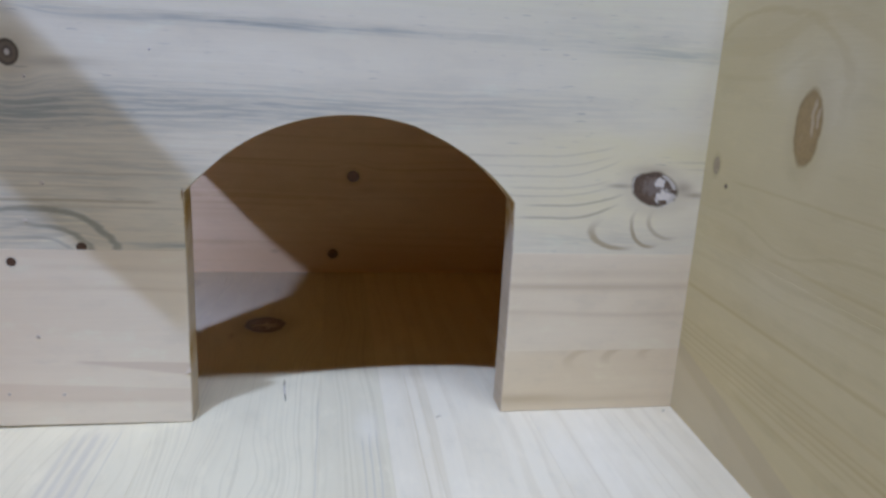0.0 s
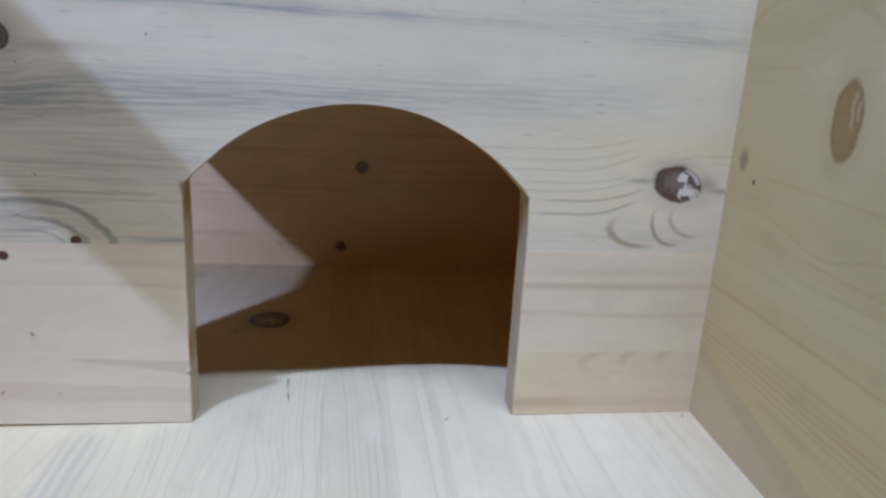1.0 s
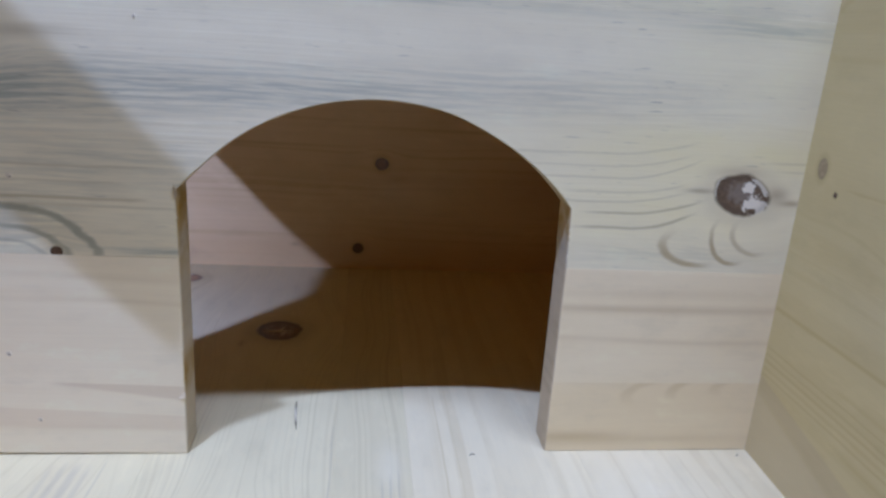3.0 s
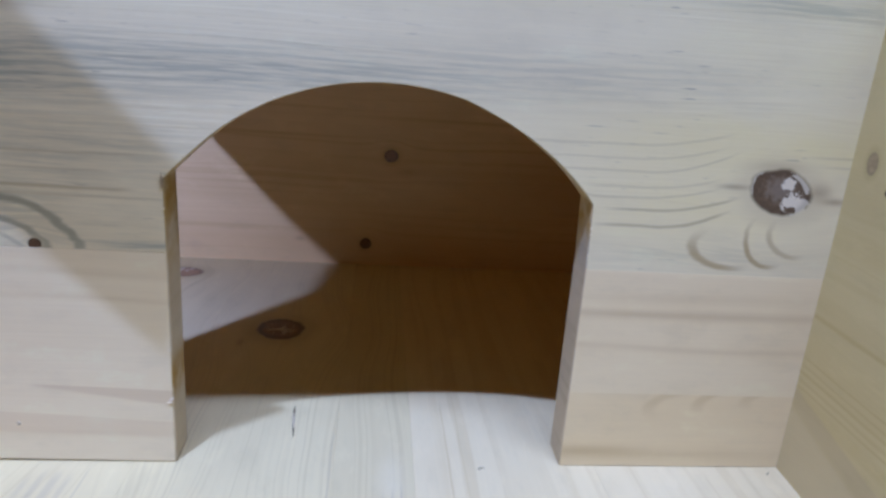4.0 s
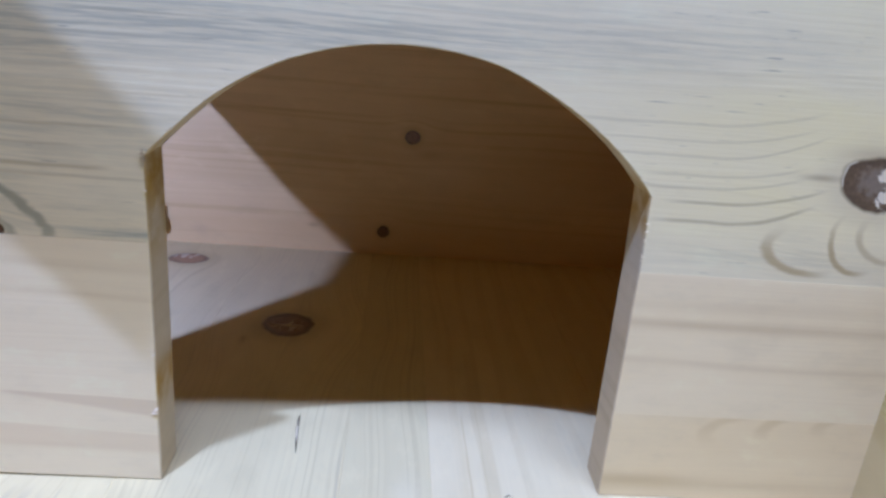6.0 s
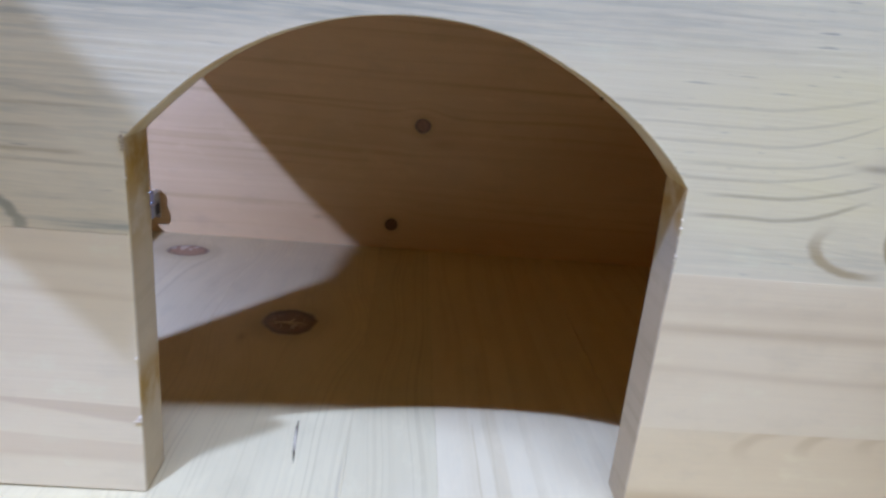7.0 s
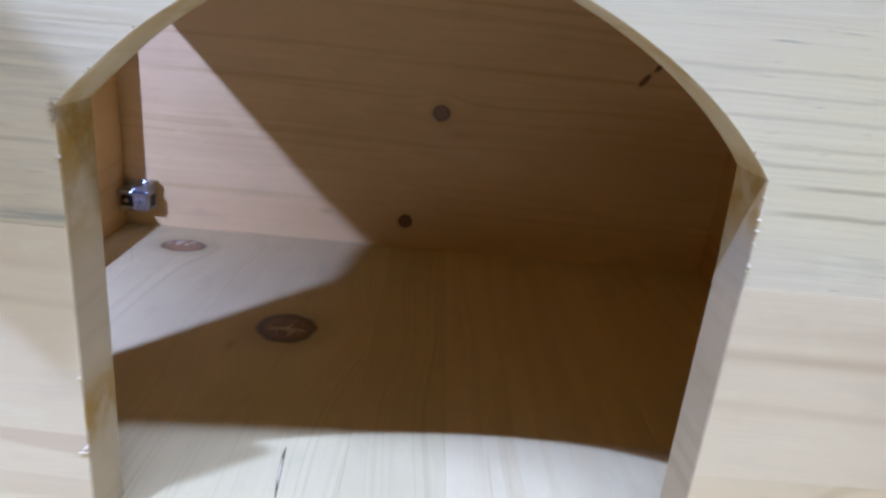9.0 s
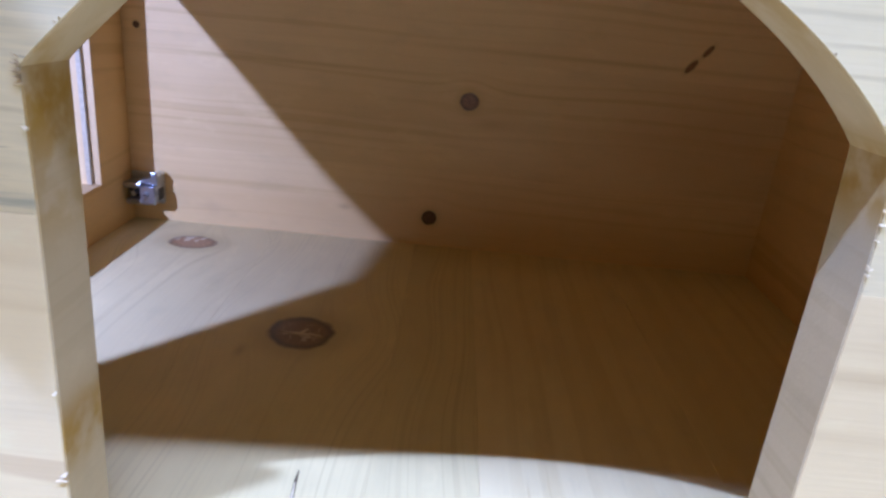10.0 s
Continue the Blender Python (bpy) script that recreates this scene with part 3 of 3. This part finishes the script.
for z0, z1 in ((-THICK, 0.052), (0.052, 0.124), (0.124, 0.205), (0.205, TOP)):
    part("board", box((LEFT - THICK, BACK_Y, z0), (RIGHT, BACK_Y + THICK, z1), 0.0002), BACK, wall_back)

# the left side panel, with the cut-out that lets the daylight in
wall_left = structure("wall_left", "pine side panel with a slanted window cut-out", "wall")


def cut_panel():
    bm = bmesh.new()
    outer = [(FRONT_Y, -THICK), (BACK_Y - 0.0006, -THICK), (BACK_Y - 0.0008, 0.262), (0.0, 0.262), (0.0, 0.12), (FRONT_Y, 0.12)]
    hole_in = [(0.044, 0.033), (0.250, 0.033), (0.250, 0.1585), (0.146, 0.0993), (0.131, 0.0925), (0.1147, 0.091)]
    hole_out = [(0.030, 0.033), (0.250, 0.033), (0.250, 0.176), (0.146, 0.126), (0.125, 0.116), (0.075, 0.110)]

    def ring(points, x):
        vs = [bm.verts.new((x, y, z)) for y, z in points]
        return vs, [bm.edges.new((vs[i], vs[(i + 1) % len(vs)])) for i in range(len(vs))]

    sides = []
    for x, hole in ((LEFT, hole_in), (LEFT - THICK, hole_out)):
        o, oe = ring(outer, x)
        h, he = ring(hole, x)
        bmesh.ops.triangle_fill(bm, use_beauty=True, edges=oe + he, normal=(1, 0, 0))
        sides.append((o, h))
    for k in (0, 1):
        a, b = sides[0][k], sides[1][k]
        for i in range(len(a)):
            j = (i + 1) % len(a)
            bm.faces.new((a[i], a[j], b[j], b[i]))
    return bm


panel = part("panel", cut_panel(), REAR_SIDE, wall_left)
panel.data.materials.append(REVEAL)
for face in panel.data.polygons:
    c = face.center
    if LEFT - 0.018 < c.x < LEFT - 0.001 and 0.02 < c.y < 0.26 and (c.y > 0.24 or c.z < 0.036):
        face.material_index = 1
part("glazing_groove", box((LEFT - 0.0075, 0.2475, 0.0332), (LEFT - 0.0045, 0.2496, 0.150), 0.0003), GREY, wall_left, "grey glazing strip in the window reveal")

ceiling = tagged(part("ceiling", box((LEFT - THICK, 0.0, TOP + 0.0002), (RIGHT, BACK_Y + THICK, TOP + THICK), 0.0005), TOPBOARD), "unseen pine top board over the rear compartment, orange to warm the bounced light", "ceiling", kind="structure")

# plain surroundings that close the place
ground = tagged(part("ground", box((-0.6, -0.9, -0.05), (0.6, 0.6, -0.0195), 0.002), ROOM), "plain grey table top under the box", "table top", kind="structure")

# an unseen slat, added in the left lamp's path to shadow the partition aslant
def toward(p, q, k):
    return Vector(p).lerp(Vector(q), k)


brace = tagged(new("shadow_slat"), "unseen slat and post added to cast a slanted shadow", "brace")
bm = bmesh.new()
quad = [toward(p, LAMP_LEFT, 0.20) for p in ((-0.225, 0, 0.283), (-0.076, 0, 0.134), (-0.097, 0, 0.064), (-0.225, 0, 0.190))]
a = [bm.verts.new(p) for p in quad]
b = [bm.verts.new(p + Vector((0, -0.002, 0))) for p in quad]
bm.faces.new(a), bm.faces.new(b[::-1])
for i in range(4):
    bm.faces.new((a[i], b[i], b[(i + 1) % 4], a[(i + 1) % 4]))
part("bar", bm, LOWER, brace)
# an added post that carries the unseen slat
foot = quad[3]
part("post", box((foot.x - 0.012, foot.y - 0.006, -0.0195), (foot.x, foot.y + 0.006, quad[0].z), 0.001), LOWER, brace)

# upper strips that close the rear compartment up to its top board
for name, x0, x1 in (("trim_left", LEFT - THICK, LEFT), ("trim_right", RIGHT, RIGHT + THICK)):
    tagged(part(name, box((x0, 0.0, 0.2623), (x1, BACK_Y + (THICK if x0 > 0 else 0), TOP), 0.0003), REAR_SIDE), "pine strip under the top board", "trim", kind="structure")

# ---- details on the partition and the floor ----
def splinter(x, z, length, height, lean, y=-0.0006):
    """A little tuft of torn fibre on the front arris."""
    bm = bmesh.new()
    a = [bm.verts.new(p) for p in ((x, y + 0.0012, z - height), (x, y, z), (x, y + 0.0012, z + height), (x + length, y - 0.0004, z + lean))]
    for f in ((0, 1, 3), (1, 2, 3), (2, 0, 3), (0, 2, 1)):
        bm.faces.new([a[k] for k in f])
    return bm


random.seed(5)
for side in (-1, 1):
    edge = JAMB_L if side < 0 else CORNER_R
    for k in range(10 if side < 0 else 8):
        corner = k < 9 if side < 0 else k < 2
        z = (0.1372 if side < 0 else 0.1340) - (random.uniform(-0.0012, 0.0045) if corner else random.uniform(0.010, 0.028))
        reach = random.uniform(0.0006, 0.0018) if corner and side < 0 else random.uniform(0.0003, 0.0009)
        x = edge - side * 0.0004 if side < 0 else edge + 0.0011 * min(1.0, (0.134 - z) / 0.03) - 0.0003
        part("splinter", splinter(x, z, side * reach, random.uniform(0.0002, 0.0006), random.uniform(-0.0002, 0.0010)), EDGE if corner else LOWER, partition)
for k in range(7):
    x = random.uniform(-0.088, -0.04) if k < 5 else random.uniform(0.05, 0.088)
    part("splinter", splinter(x, arch(x) + 0.0002, random.uniform(-0.0008, 0.0008), 0.0003, random.uniform(0.0003, 0.0009)), EDGE, partition)
for z, reach in ((0.0320, 0.0030), (0.0335, 0.0016), (0.058, 0.0008)):
    part("splinter", splinter(JAMB_L - 0.0004, z, -reach, 0.0011, 0.0004), LOWER, partition, "pale torn chip on the front edge")
for x, z, rad in ((-0.171, 0.055, 0.0011), (-0.189, 0.021, 0.0009), (-0.161, 0.020, 0.0010), (-0.171, 0.120, 0.0010), (-0.161, 0.140, 0.0012), (-0.164, 0.193, 0.0010), (-0.105, 0.209, 0.0007)):
    part("brad_head", rod((x, -0.0003, z), (x, 0.001, z), rad, 12), PUTTY, partition, "small puttied nail head")
    part("nail_dent", rod((x + rad * 0.4, -0.0004, z - rad * 0.4), (x + rad * 0.4, 0.001, z - rad * 0.4), rad * 0.3, 8), RESIN, partition, "dark dent beside the nail head")


def sliver(points, widths, z=0.0003, depth=0.001):
    """A thin streak that lies in the floor, tapering along its points."""
    bm = bmesh.new()
    rows = [[bm.verts.new((x + s * w, y, h)) for s, h in ((-1, z), (1, z), (1, -depth), (-1, -depth))] for (x, y), w in zip(points, widths)]
    for p, q in zip(rows, rows[1:]):
        for k in range(4):
            bm.faces.new((p[k], p[(k + 1) % 4], q[(k + 1) % 4], q[k]))
    bm.faces.new(rows[0]), bm.faces.new(rows[-1][::-1])
    return bm


part("resin_pocket", sliver([(-0.0415, 0.021), (-0.0426, 0.030), (-0.0434, 0.038), (-0.0440, 0.046), (-0.0441, 0.051)], (0.0001, 0.0005, 0.0006, 0.0005, 0.0001)), RESIN, floor, "dark resin pocket in the floor")
part("resin_core", sliver([(-0.0424, 0.029), (-0.0430, 0.034), (-0.0435, 0.039), (-0.0439, 0.0445)], (0.0002, 0.00045, 0.00045, 0.0001), 0.0006), PALE, floor, "pale dried resin")
part("knot_crack", prism([(-0.0770, 0.1490), (-0.0705, 0.1478), (-0.0645, 0.1470), (-0.0605, 0.1480), (-0.0545, 0.1475), (-0.0600, 0.1490), (-0.0648, 0.1492), (-0.0630, 0.1545), (-0.0668, 0.1497), (-0.0715, 0.1490)], "z", -0.001, 0.0003), DRY, floor, "pale dried crack across the knot")
part("floor_nick", sliver([(0.0505, -0.004), (0.0520, -0.0025), (0.0535, -0.0028)], (0.0002, 0.0004, 0.0002)), RESIN, floor, "dark nick in the floor")
part("floor_nick", sliver([(0.1995, -0.006), (0.2003, -0.005), (0.2010, -0.0046)], (0.0003, 0.0005, 0.0002)), RESIN, floor)

# ---- the metal catch in the rear corner ----
catch = tagged(new("cabinet_catch"), "bright zinc cabinet catch screwed into the rear corner", "catch")
part("back_plate", box((-0.2113, 0.2868, 0.0125), (-0.1900, 0.2899, 0.0330), 0.0006), STEEL, catch)
part("body", prism([(-0.2005, 0.0145), (-0.1908, 0.0148), (-0.1893, 0.0180), (-0.1893, 0.0240), (-0.1908, 0.0270), (-0.2005, 0.0268)], "y", 0.2740, 0.2869, 0.0009), STEEL, catch)
part("upper_arm", box((-0.2112, 0.2748, 0.0250), (-0.1998, 0.2869, 0.0286), 0.0011), STEEL, catch)
part("lower_arm", box((-0.2098, 0.2744, 0.0140), (-0.1998, 0.2869, 0.0178), 0.0012), STEEL, catch)
part("flange", prism([(-0.2030, 0.0278), (-0.1900, 0.0270), (-0.1896, 0.0335), (-0.1908, 0.0352), (-0.1926, 0.0346), (-0.1950, 0.0312), (-0.2030, 0.0300)], "y", 0.2775, 0.2869, 0.0007), STEEL, catch)
# solid dark block in place of the hollow's shade
part("recess", box((-0.2108, 0.2805, 0.0176), (-0.2002, 0.2869, 0.0252), 0.0004), DARK, catch, "near-black block for the shade in the hollow")
part("pivot", rod((-0.2050, 0.2755, 0.0214), (-0.2050, 0.2866, 0.0214), 0.0016, 14), STEEL, catch)
part("slot", box((-0.1897, 0.2772, 0.0172), (-0.1888, 0.2850, 0.0252), 0.0003), DARK, catch, "near-black strip for the shade in the slot")
screw = part("screw", rod((-0.1963, 0.2745, 0.0215), (-0.1963, 0.2730, 0.0215), 0.0022, 16, 0.8), STEEL, catch)
part("screw_slot", box((-0.1979, 0.2726, 0.0212), (-0.1947, 0.2732, 0.0218), 0), DARK, screw)
